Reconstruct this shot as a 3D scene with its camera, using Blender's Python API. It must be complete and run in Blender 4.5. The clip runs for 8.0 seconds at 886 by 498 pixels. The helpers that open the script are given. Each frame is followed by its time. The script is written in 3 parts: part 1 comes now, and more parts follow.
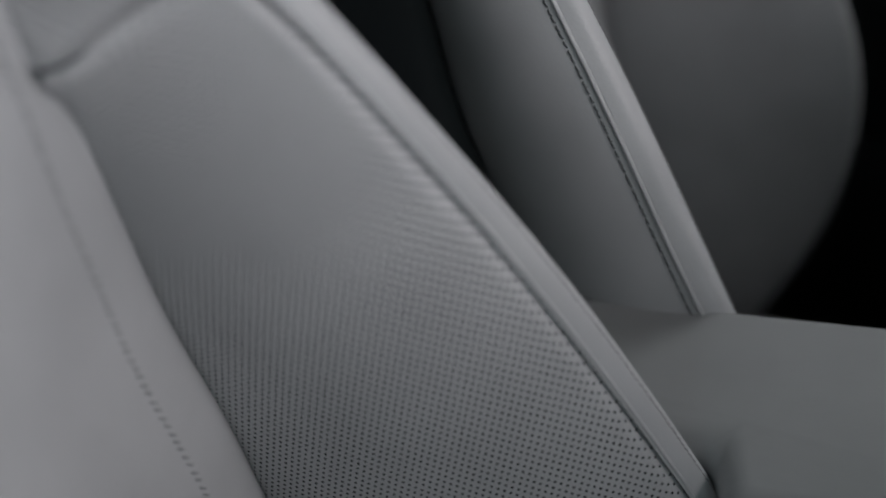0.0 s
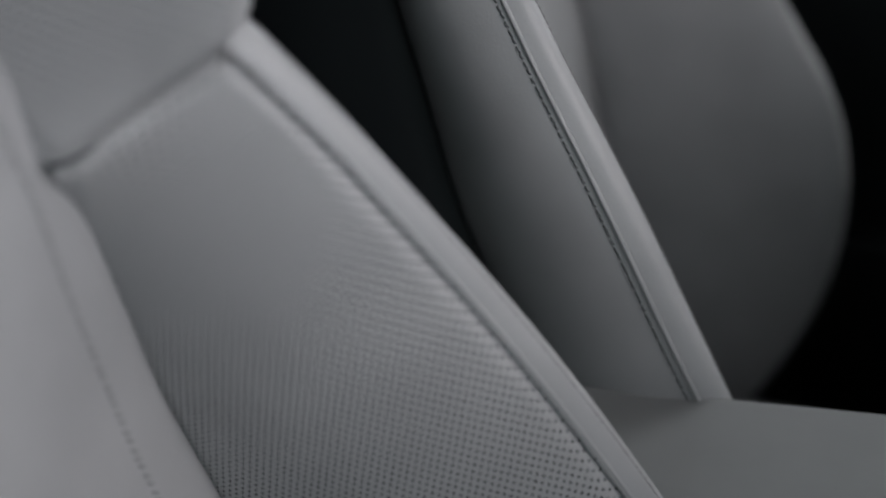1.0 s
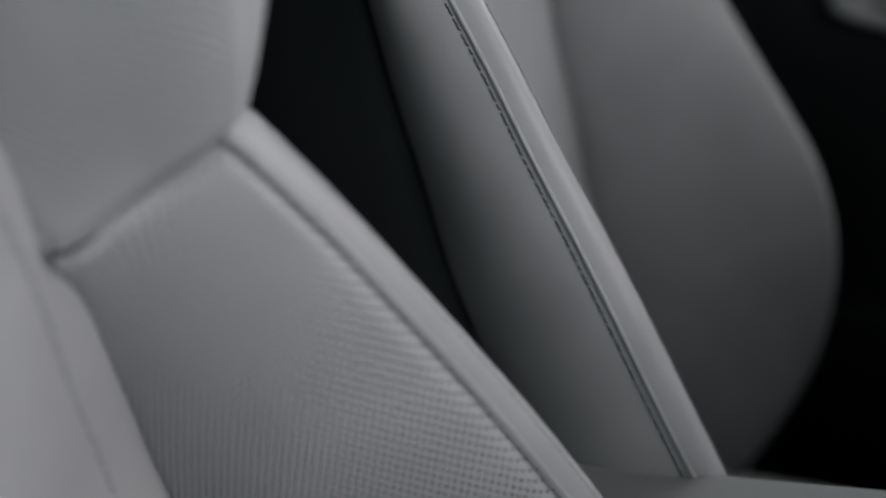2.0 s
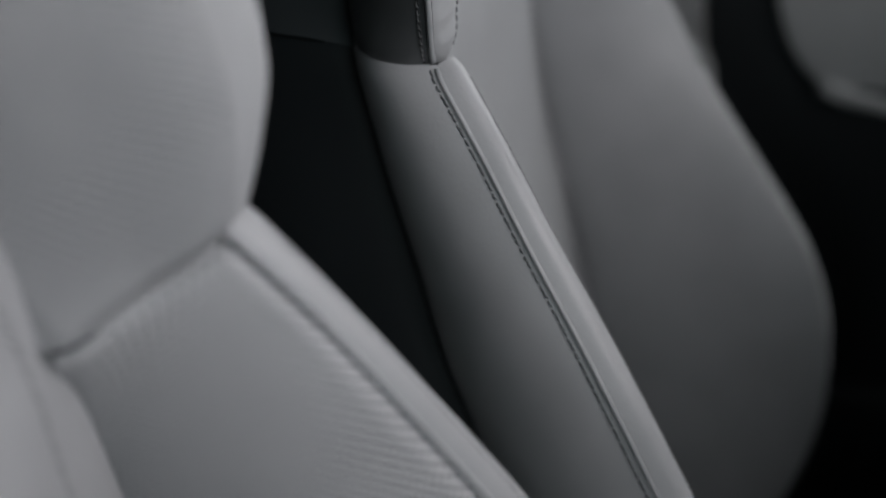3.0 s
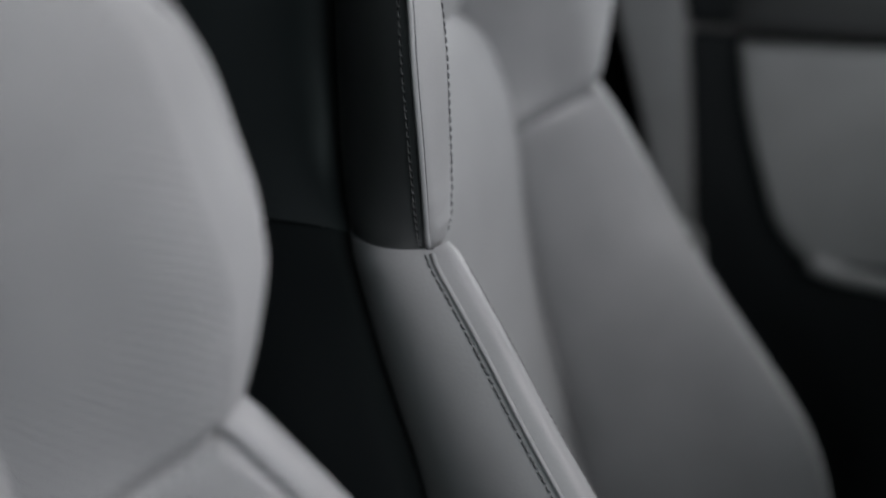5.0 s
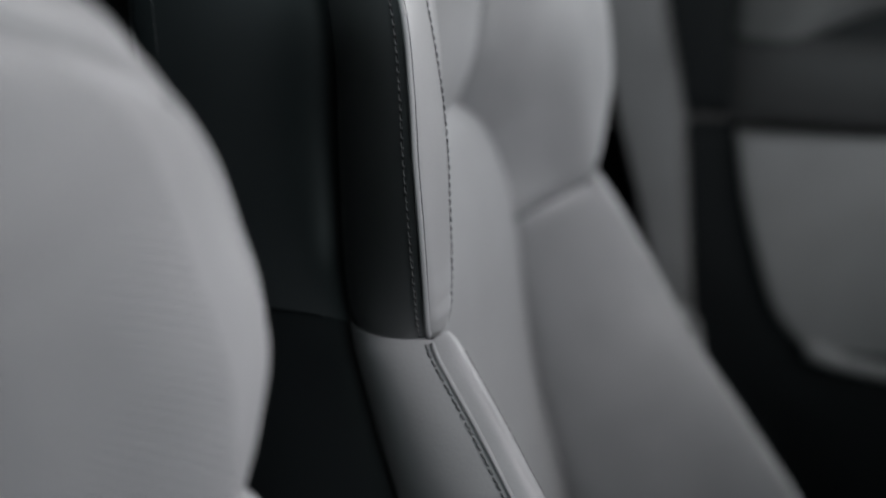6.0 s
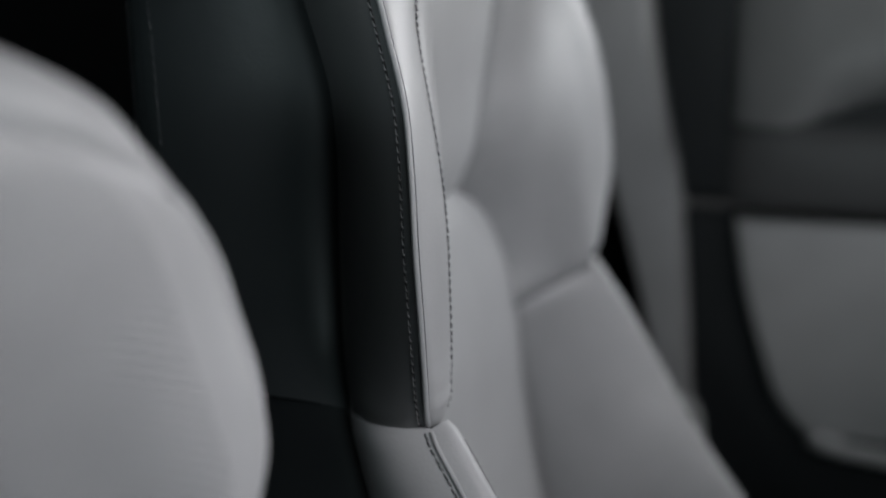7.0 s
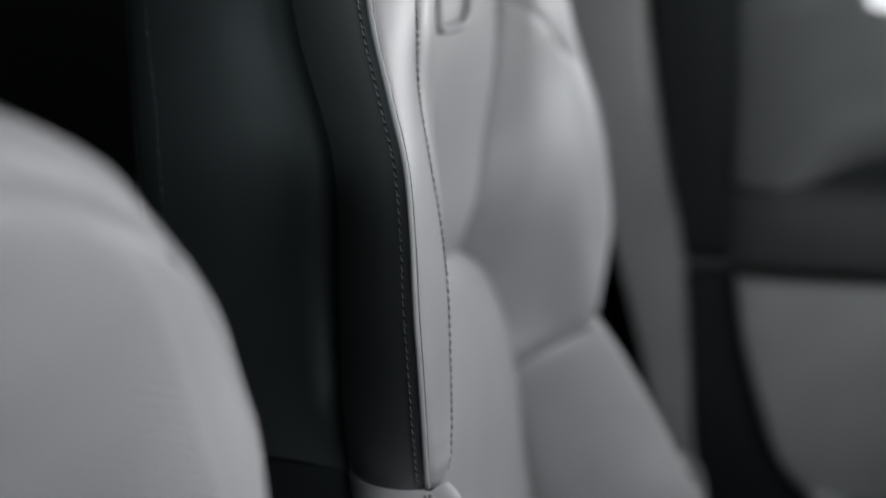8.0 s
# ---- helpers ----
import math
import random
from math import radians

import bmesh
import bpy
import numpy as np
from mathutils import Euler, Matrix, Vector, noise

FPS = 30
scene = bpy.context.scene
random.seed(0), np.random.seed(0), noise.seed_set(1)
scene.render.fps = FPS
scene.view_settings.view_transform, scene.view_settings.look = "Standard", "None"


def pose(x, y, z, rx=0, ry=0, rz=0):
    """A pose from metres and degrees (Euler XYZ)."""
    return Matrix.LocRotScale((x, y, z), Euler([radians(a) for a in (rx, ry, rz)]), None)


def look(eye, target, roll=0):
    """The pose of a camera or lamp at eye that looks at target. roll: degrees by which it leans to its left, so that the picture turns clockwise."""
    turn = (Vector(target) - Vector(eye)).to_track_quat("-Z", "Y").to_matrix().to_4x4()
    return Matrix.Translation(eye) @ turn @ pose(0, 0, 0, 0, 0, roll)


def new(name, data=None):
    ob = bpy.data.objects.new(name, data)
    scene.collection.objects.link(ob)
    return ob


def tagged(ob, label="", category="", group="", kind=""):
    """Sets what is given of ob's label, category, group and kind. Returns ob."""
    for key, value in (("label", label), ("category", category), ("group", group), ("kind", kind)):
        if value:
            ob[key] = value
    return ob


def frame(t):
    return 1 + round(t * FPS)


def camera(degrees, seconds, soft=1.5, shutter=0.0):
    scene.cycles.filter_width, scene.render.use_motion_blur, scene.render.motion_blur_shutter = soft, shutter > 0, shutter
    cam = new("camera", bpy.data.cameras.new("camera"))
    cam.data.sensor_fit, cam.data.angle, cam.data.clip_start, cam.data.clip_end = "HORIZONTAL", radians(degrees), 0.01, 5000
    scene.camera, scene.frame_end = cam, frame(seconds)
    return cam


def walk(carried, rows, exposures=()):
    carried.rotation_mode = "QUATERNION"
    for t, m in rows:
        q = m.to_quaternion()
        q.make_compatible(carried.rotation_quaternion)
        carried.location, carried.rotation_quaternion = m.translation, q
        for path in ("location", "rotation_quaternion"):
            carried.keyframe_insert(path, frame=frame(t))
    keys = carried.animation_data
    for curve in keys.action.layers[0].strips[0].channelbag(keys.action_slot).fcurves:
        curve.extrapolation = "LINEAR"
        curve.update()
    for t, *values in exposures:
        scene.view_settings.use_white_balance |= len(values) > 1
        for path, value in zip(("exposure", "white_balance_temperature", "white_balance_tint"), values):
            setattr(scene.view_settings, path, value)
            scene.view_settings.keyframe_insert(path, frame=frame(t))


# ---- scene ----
# The camera: held in the open front door, rising a little and tilting up over the two front seats.
cam = camera(38.0, 8.0, soft=1.9)
cam.data.dof.use_dof = True
cam.data.dof.focus_distance = 0.742
cam.data.dof.aperture_fstop = 2.3
PATH = [
    (0.0, 0.2588, -0.9478, 0.9434, 20.639, -38.057, -0.021),
    (0.5, 0.2576, -0.9514, 0.9469, 20.381, -36.316, -0.053),
    (1.0, 0.2560, -0.9551, 0.9508, 20.118, -34.317, -0.076),
    (2.5, 0.2500, -0.9584, 0.9652, 19.053, -29.767, 0.078),
    (3.0, 0.2474, -0.9565, 0.9682, 18.806, -27.906, 0.144),
    (3.5, 0.2457, -0.9543, 0.9706, 18.564, -26.227, 0.203),
    (4.0, 0.2443, -0.9528, 0.9712, 18.393, -24.023, 0.242),
    (4.5, 0.2426, -0.9517, 0.9720, 18.291, -22.104, 0.260),
    (6.0, 0.2412, -0.9560, 0.9795, 18.189, -16.573, 0.038),
    (6.5, 0.2412, -0.9563, 0.9826, 18.206, -14.795, -0.050),
    (7.0, 0.2413, -0.9566, 0.9843, 18.229, -12.960, -0.151),
    (7.5, 0.2412, -0.9568, 0.9853, 18.252, -11.555, -0.258),
    (8.0, 0.2410, -0.9570, 0.9870, 18.266, -10.446, -0.361),
]
walk(cam, [(t, pose(x, y, z, 90 + p, r, w)) for t, x, y, z, w, p, r in PATH],
     exposures=[(0.0, 0.0), (8.0, 0.0)])

# ---- light: overcast daylight through the windscreen and the far window, plus added near-side fills ----
world = bpy.data.worlds.new("sky")
scene.world = world
world.use_nodes = True
wn = world.node_tree.nodes
sky = wn.new("ShaderNodeTexSky")
sky.sky_type, sky.sun_disc = "NISHITA", False
sky.sun_elevation, sky.sun_rotation = radians(40), radians(90)
wn["Background"].inputs[1].default_value = 0.06
world.node_tree.links.new(sky.outputs[0], wn["Background"].inputs[0])
sun = new("sun", bpy.data.lights.new("sun", "SUN"))
sun.data.energy, sun.data.angle, sun.data.color = 0.8, radians(15), (1, 0.96, 0.92)
sun.matrix_world = look((5, 0, 4.2), (0, 0, 0))


def area(name, eye, target, sx, sy, watts, colour):
    ob = new(name, bpy.data.lights.new(name, "AREA"))
    ob.data.shape, ob.data.size, ob.data.size_y = "RECTANGLE", sx, sy
    ob.data.energy, ob.data.color = watts, colour
    ob.matrix_world = look(eye, target)
    return ob


area("windscreen_daylight", (1.16, -0.80, 1.28), (0.05, -1.15, 0.62), 0.90, 0.38, 11.1, (1.0, 0.948, 0.980))
# unseen lamp on the open-door side, added to fill the near panels
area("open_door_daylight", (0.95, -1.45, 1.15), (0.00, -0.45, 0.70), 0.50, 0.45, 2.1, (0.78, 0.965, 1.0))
# unseen lamp added over the near seat to lift the far shell's top
area("rear_door_daylight", (-0.25, -1.80, 1.20), (-0.12, -0.20, 0.98), 0.60, 0.12, 2.6, (0.80, 0.965, 1.0))
area("far_window_daylight", (0.62, 0.665, 1.15), (0.30, 0.30, 0.72), 0.70, 0.16, 5.2, (0.96, 0.98, 1.0))


# ---- materials ----
def material(name, base, rough, metal=0.0):
    m = bpy.data.materials.new(name)
    m.use_nodes = True
    b = m.node_tree.nodes["Principled BSDF"]
    b.inputs["Base Color"].default_value = (*base, 1)
    b.inputs["Roughness"].default_value = rough
    b.inputs["Metallic"].default_value = metal
    return m


def leather(name, base, rough=0.48, grain=620.0, depth=0.25, spread=0.06):
    """Coated hide: fine pebble relief, a slow drift in tone and in gloss."""
    m = material(name, base, rough)
    n, l = m.node_tree.nodes, m.node_tree.links
    b = n["Principled BSDF"]
    tc = n.new("ShaderNodeTexCoord")
    cells = n.new("ShaderNodeTexVoronoi")
    cells.feature = "SMOOTH_F1"
    cells.inputs["Scale"].default_value = grain
    fine = n.new("ShaderNodeTexNoise")
    fine.inputs["Scale"].default_value, fine.inputs["Detail"].default_value = grain * 1.6, 4
    slow = n.new("ShaderNodeTexNoise")
    slow.inputs["Scale"].default_value, slow.inputs["Detail"].default_value = 14, 3
    for t in (cells, fine, slow):
        l.new(tc.outputs["Object"], t.inputs["Vector"])
    add = n.new("ShaderNodeMath")
    add.operation = "MULTIPLY_ADD"
    add.inputs[1].default_value = 0.5
    l.new(fine.outputs["Fac"], add.inputs[0])
    l.new(cells.outputs["Distance"], add.inputs[2])
    bump = n.new("ShaderNodeBump")
    bump.inputs["Strength"].default_value, bump.inputs["Distance"].default_value = depth, 0.0004
    l.new(add.outputs[0], bump.inputs["Height"])
    wave = n.new("ShaderNodeBump")
    wave.inputs["Strength"].default_value, wave.inputs["Distance"].default_value = 0.35, 0.003
    l.new(slow.outputs["Fac"], wave.inputs["Height"])
    l.new(bump.outputs[0], wave.inputs["Normal"])
    l.new(wave.outputs[0], b.inputs["Normal"])
    ramp = n.new("ShaderNodeMapRange")
    ramp.inputs["From Min"].default_value, ramp.inputs["From Max"].default_value = 0.3, 0.7
    ramp.inputs["To Min"].default_value, ramp.inputs["To Max"].default_value = 1 - spread, 1 + spread
    l.new(slow.outputs["Fac"], ramp.inputs["Value"])
    mix = n.new("ShaderNodeVectorMath")
    mix.operation = "SCALE"
    mix.inputs[0].default_value = base
    l.new(ramp.outputs[0], mix.inputs["Scale"])
    l.new(mix.outputs[0], b.inputs["Base Color"])
    gl = n.new("ShaderNodeMapRange")
    gl.inputs["To Min"].default_value, gl.inputs["To Max"].default_value = rough - 0.06, rough + 0.08
    l.new(slow.outputs["Fac"], gl.inputs["Value"])
    l.new(gl.outputs[0], b.inputs["Roughness"])
    return m


HIDE = leather("pale_grey_leather", (0.425, 0.432, 0.440), 0.42)
DARK = leather("charcoal_leather", (0.040, 0.047, 0.050), 0.45)
HOLE = material("perforation_backing", (0.02, 0.021, 0.022), 0.9)
SMOKE = leather("charcoal_wing_leather", (0.13, 0.135, 0.137), 0.36)
THREAD = leather("grey_thread", (0.24, 0.24, 0.245), 0.7, 2200, 0.5)
LID = leather("armrest_leather", (0.29, 0.30, 0.30), 0.5, 620, 0.07)
DARK_THREAD = leather("dark_grey_thread", (0.055, 0.057, 0.06), 0.7, 2200, 0.5)
TRIM = leather("pale_grey_trim", (0.50, 0.512, 0.512), 0.55, 500, 0.2)
PLASTIC = leather("black_trim_plastic", (0.014, 0.018, 0.020), 0.6, 800, 0.3)
CARPET = leather("black_carpet", (0.006, 0.006, 0.0065), 0.95, 300, 1.0, 0.2)
LINER = leather("charcoal_headliner", (0.06, 0.06, 0.062), 0.9, 900, 0.4)
NEAR_GREY = leather("near_wall_grey", (0.06, 0.06, 0.06), 0.9, 200, 0.3)
# far door upper trim in three tones: its light and shade put into colour
SHADED_TRIM = leather("shaded_door_trim", (0.020, 0.024, 0.026), 0.45, 600, 0.25)
PILLAR = leather("grey_pillar_trim", (0.29, 0.30, 0.302), 0.6, 700, 0.3)
DIM_TRIM = leather("dim_door_trim", (0.085, 0.088, 0.088), 0.45, 600, 0.25)
LIT_TRIM = leather("lit_door_trim", (0.27, 0.276, 0.272), 0.40, 600, 0.25)


# ---- mesh helpers ----
def mesh_of(name, verts, faces, mats, index=None):
    me = bpy.data.meshes.new(name)
    me.from_pydata([tuple(map(float, v)) for v in verts], [], faces)
    for m in mats:
        me.materials.append(m)
    me.polygons.foreach_set("use_smooth", [True] * len(me.polygons))
    if index is not None:
        me.polygons.foreach_set("material_index", index)
    me.update()
    return me


def part(name, me, parent=None, label=""):
    ob = new(name, me)
    ob.parent = parent
    return tagged(ob, label)


def curve(pts):
    """A smooth run through the points, by a share of its length from 0 to 1."""
    p = np.array(pts, float)
    d = np.r_[0, np.cumsum(np.linalg.norm(np.diff(p, axis=0), axis=1))]
    d /= d[-1]
    m = np.gradient(p, d, axis=0)

    def at(v):
        v = np.asarray(v, float)
        k = np.clip(np.searchsorted(d, v, side="right") - 1, 0, len(d) - 2)
        h = (d[k + 1] - d[k])[..., None]
        t = ((v - d[k]) / (d[k + 1] - d[k]))[..., None]
        return ((2 * t**3 - 3 * t**2 + 1) * p[k] + (t**3 - 2 * t**2 + t) * h * m[k]
                + (-2 * t**3 + 3 * t**2) * p[k + 1] + (t**3 - t**2) * h * m[k + 1])
    return at


def unit(a):
    return a / np.maximum(np.linalg.norm(a, axis=-1, keepdims=True), 1e-9)


def sheet(c0, c1, bulge, roll, side, out, groove=None, ends=(1, 1), seams=(1, 1), flatten=False):
    """A sewn panel between two seam curves: it swells by bulge and tucks in by roll at its seams. Gives place and normal at (u, v)."""
    def flat(u, v):
        a, b = c0(v), c1(v)
        return a + (b - a) * u[..., None]

    def at(u, v):
        u, v = np.asarray(u, float), np.asarray(v, float)
        e = 1e-3
        n = unit(np.cross(flat(u + e, v) - flat(u - e, v), flat(u, np.clip(v + e, 0, 1)) - flat(u, np.clip(v - e, 0, 1))))
        n = np.where((n @ np.array(out, float))[..., None] < 0, -n, n)
        width = np.linalg.norm(c1(v) - c0(v), axis=-1)
        length = np.linalg.norm(c0(np.ones(1)) - c0(np.zeros(1))) + 0 * v
        h = bulge * 4 * u * (1 - u)
        for dist, on in ((v * length, ends[0]), ((1 - v) * length, ends[1])):
            if on and flatten:
                h = h * (1 - np.exp(-(dist / 0.07) ** 2))
        for dist, on in ((u * width, seams[0]), ((1 - u) * width, seams[1]), (v * length, ends[0]), ((1 - v) * length, ends[1])):
            h = h - on * roll * np.exp(-(dist / (1.6 * roll)) ** 2)
        if groove:
            z0, z1, gd, gw = groove
            off = flat(u, v)[..., 2] - (z0 + (z1 - z0) * u)
            h = h - gd * np.exp(-(off / gw) ** 2)
        p = flat(u, v) + n * h[..., None]
        return p * (1, side, 1), n * (1, side, 1)
    return at


def rounded_wing(valley, inner, edge, bulge, roll, side, seam):
    """A wing face that rolls round its front in one sweep, from the valley over the inner line to the edge; a sewn seam crosses it."""
    knots = np.array([0, .38, .74, .88, 1.0])

    def normal(a, b, v, out):
        e = 1e-3
        m = lambda w: (a(np.clip(w, 0, 1)) + b(np.clip(w, 0, 1))) / 2
        n = unit(np.cross(b(v) - a(v), m(v + e) - m(v - e)))
        return np.where((n @ np.array(out, float))[..., None] < 0, -n, n)

    def flat(s, v):
        a, i, e = valley(v), inner(v), edge(v)
        n1, n2 = normal(valley, inner, v, (1, -0.6, 0.1)), normal(inner, edge, v, (1, 0.3, 0))
        soft = (1 - np.exp(-(v * 0.34 / 0.07) ** 2))[..., None]
        p = np.stack([a, (a + i) / 2 + n1 * bulge * soft, i, (i + e) / 2 + n2 * 0.008, e])
        m = np.gradient(p, knots, axis=0)
        k = np.clip(np.searchsorted(knots, s, side="right") - 1, 0, 3)
        h = (knots[k + 1] - knots[k])[..., None]
        t = (s - knots[k])[..., None] / h
        pick = lambda q, j: np.take_along_axis(q, (k + j)[None, ..., None], 0)[0]
        return ((2 * t**3 - 3 * t**2 + 1) * pick(p, 0) + (t**3 - 2 * t**2 + t) * h * pick(m, 0)
                + (-2 * t**3 + 3 * t**2) * pick(p, 1) + (t**3 - t**2) * h * pick(m, 1))

    def at(s, v):
        s, v = np.broadcast_arrays(np.clip(np.asarray(s, float), 0, 1), np.asarray(v, float))
        e = 2e-3
        q = flat(s, v)
        n = unit(np.cross(flat(np.minimum(s + e, 1), v) - flat(np.maximum(s - e, 0), v), flat(s, np.minimum(v + e, 1)) - flat(s, np.maximum(v - e, 0))))
        n = np.where((n @ np.array((1, 0, 0.1), float))[..., None] < 0, -n, n)
        h = 0 * s
        for dist, on in ((s * 0.15, 1), ((1 - s) * 0.15, 0.8), (v * 0.34, 1.6)):
            h = h - on * roll * np.exp(-(dist / (1.6 * roll)) ** 2)
        y0, z0, slope, deep, wide = seam
        h = h - deep * np.exp(-((q[..., 2] - z0 - slope * (q[..., 1] - y0)) / wide) ** 2)
        return (q + n * h[..., None]) * (1, side, 1), n * (1, side, 1)
    return at


def grid_mesh(name, at, nu, nv, mat, u0=0.0, u1=1.0):
    # finer steps towards the seams
    ease = lambda n: 0.5 - 0.5 * np.cos(np.pi * np.arange(n) / (n - 1))
    u = u0 + (u1 - u0) * ease(nu)
    v = 0.25 * ease(nv) + 0.75 * np.linspace(0, 1, nv)
    U, V = np.meshgrid(u, v)
    p, n = at(U, V)
    faces = [(j * nu + i, j * nu + i + 1, (j + 1) * nu + i + 1, (j + 1) * nu + i) for j in range(nv - 1) for i in range(nu - 1)]
    a = np.cross(p[0, 1] - p[0, 0], p[1, 0] - p[0, 0]) @ n[0, 0]
    if a < 0:
        faces = [f[::-1] for f in faces]
    return mesh_of(name, p.reshape(-1, 3), faces, [mat])


def perforated_mesh(name, at, length, across, along, radius, mat, v0=0.0, v1=1.0):
    """The same panel with a punched lattice of even pitch: each hole is a real round pit with a dark floor."""
    step = across
    nv = max(4, int(round(length * (v1 - v0) / along)))
    vs = np.linspace(v0, v1, 2 * nv + 1)
    p0, _ = at(np.zeros_like(vs), vs)
    p1, _ = at(np.ones_like(vs), vs)
    width = np.linalg.norm(p1 - p0, axis=-1)
    nu = int(math.ceil(width.max() / (2 * step)))
    half = 2 * nu
    W = np.arange(half + 1)[None, :] * step
    U = np.clip(1 - W / width[:, None], 0, 1)
    V = np.repeat(vs[:, None], half + 1, 1)
    p, n = at(U, V)
    verts = [p.reshape(-1, 3)]
    idx = lambda i, j: j * (half + 1) + i
    faces, mi, cu, cv = [], [], [], []
    base = (half + 1) * (2 * nv + 1)
    for r in range(nv):
        j = 2 * r
        for c in range(nu if r % 2 == 0 else nu - 1):
            i = 2 * c + (r % 2)
            if U[j, i] <= 0 and U[j + 2, i] <= 0:
                continue
            ring = [idx(i, j), idx(i + 1, j), idx(i + 2, j), idx(i + 2, j + 1), idx(i + 2, j + 2), idx(i + 1, j + 2), idx(i, j + 2), idx(i, j + 1)]
            if min(U[j, i + 2], U[j + 2, i + 2]) <= 0 or r in (0, nv - 1):
                faces.append((ring[0], ring[1], ring[5], ring[6])), mi.append(0)
                faces.append((ring[1], ring[2], ring[4], ring[5])), mi.append(0)
                continue
            k = base + 24 * len(cu)
            for q in range(8):
                w = (q + 1) % 8
                faces.append((ring[q], ring[w], k + w, k + q)), mi.append(0)
                faces.append((k + 8 + q, k + 8 + w, k + 16 + w, k + 16 + q)), mi.append(1)
            faces.append(tuple(range(k + 16, k + 24))), mi.append(1)
            cu.append(U[j + 1, i + 1]), cv.append(V[j + 1, i + 1])
        if r % 2:
            for i in (0, half - 1):
                faces.append((idx(i, j), idx(i + 1, j), idx(i + 1, j + 2), idx(i, j + 2))), mi.append(0)
    cu, cv = np.array(cu), np.array(cv)
    o, nn = at(cu, cv)
    ou, _ = at(cu - 0.004, cv)
    tu = unit(ou - o)
    tv = unit(np.cross(nn, tu))
    ov, _ = at(cu, np.clip(cv + 0.002, 0, 1))
    tv = tv * np.where(((ov - o) * tv).sum(-1, keepdims=True) < 0, -1, 1)
    ang = [radians(x) for x in (225, 270, 315, 0, 45, 90, 135, 180)]
    rim = np.stack([o + radius * (math.cos(x) * tu + math.sin(x) * tv) for x in ang], 1)
    pit = rim - 0.0016 * nn[:, None]
    verts.append(np.concatenate([rim, rim, pit], 1).reshape(-1, 3))
    mid = len(vs) // 2
    if np.cross(p[mid, 1] - p[mid, 0], p[mid + 1, 0] - p[mid, 0]) @ n[mid, 0] < 0:
        faces = [f[::-1] for f in faces]
    return mesh_of(name, np.concatenate(verts), faces, [mat, HOLE], mi)


def punched_lattice(name, at, c0, c1, a, b, radius, mat, v0):
    """A panel punched in a square lattice that runs across its seams: a and b are the lattice's steps in x and z. Each hole is a real pit."""
    v0z = c0(np.array([v0]))[0, 2]
    lo, hi = np.array((-0.09, v0z - 0.03)), np.array((0.31, 0.74))
    m = np.array([a, b], float).T / 2
    corners = np.linalg.inv(m) @ np.array([(lo[0], lo[1]), (hi[0], lo[1]), (lo[0], hi[1]), (hi[0], hi[1])]).T
    i0, j0 = (2 * np.floor(corners.min(1) / 2)).astype(int)
    i1, j1 = (2 * np.ceil(corners.max(1) / 2)).astype(int)
    I, J = np.meshgrid(np.arange(i0, i1 + 1), np.arange(j0, j1 + 1))
    X, Z = m[0, 0] * I + m[0, 1] * J, m[1, 0] * I + m[1, 1] * J
    V, U = np.clip((Z + 0.06) / 0.76, 0, 1), 0 * X
    for _ in range(30):
        p, q = c0(V), c1(V)
        U = np.clip((X - p[..., 0]) / (q[..., 0] - p[..., 0]), -0.3, 1.3)
        V = np.clip(V + 0.9 * (Z - (p[..., 2] + (q[..., 2] - p[..., 2]) * U)), v0 - 0.02, 1.02)
    ok = (U > 0.006) & (U < 0.992) & (V > v0) & (V < 0.996)
    near = (U > -0.06) & (U < 1.06) & (V > v0 - 0.015) & (V < 1.015)
    U, V = np.clip(U, 0, 1), np.clip(V, v0, 1)
    p, n = at(U, V)
    w = I.shape[1]
    base = p.shape[0] * w
    faces, mi, cells = [], [], []
    for j in range(0, I.shape[0] - 2, 2):
        for i in range(0, w - 2, 2):
            if not near[j:j + 3, i:i + 3].any():
                continue
            k = j * w + i
            ring = [k, k + 1, k + 2, k + w + 2, k + 2 * w + 2, k + 2 * w + 1, k + 2 * w, k + w]
            if not ok[j:j + 3, i:i + 3].all():
                faces += [(k, k + 1, k + w + 1, k + w), (k + 1, k + 2, k + w + 2, k + w + 1),
                          (k + w, k + w + 1, k + 2 * w + 1, k + 2 * w), (k + w + 1, k + w + 2, k + 2 * w + 2, k + 2 * w + 1)]
                mi += [0] * 4
                continue
            h = base + 24 * len(cells)
            cells.append((j + 1, i + 1))
            for c in range(8):
                d = (c + 1) % 8
                faces += [(ring[c], ring[d], h + d, h + c), (h + 8 + c, h + 8 + d, h + 16 + d, h + 16 + c)]
                mi += [0, 1]
            faces.append(tuple(range(h + 16, h + 24))), mi.append(1)
    cj, ci = np.array(cells).T
    o, nn = p[cj, ci], n[cj, ci]
    tu = unit(p[cj, ci + 1] - p[cj, ci - 1])
    tv = p[cj + 1, ci] - p[cj - 1, ci]
    tv = unit(tv - tu * (tv * tu).sum(-1, keepdims=True))
    ang = [radians(x) for x in (225, 270, 315, 0, 45, 90, 135, 180)]
    rim = np.stack([o + radius * (math.cos(x) * tu + math.sin(x) * tv) for x in ang], 1)
    verts = np.concatenate([p.reshape(-1, 3), np.concatenate([rim, rim, rim - 0.0016 * nn[:, None]], 1).reshape(-1, 3)])
    if np.cross(tu[0], tv[0]) @ nn[0] < 0:
        faces = [f[::-1] for f in faces]
    # drop the unused part of the grid
    used = np.unique(np.concatenate([np.array(f) for f in faces]))
    to = np.zeros(len(verts), int)
    to[used] = np.arange(len(used))
    return mesh_of(name, verts[used], [tuple(int(to[x]) for x in f) for f in faces], [mat, HOLE], mi)


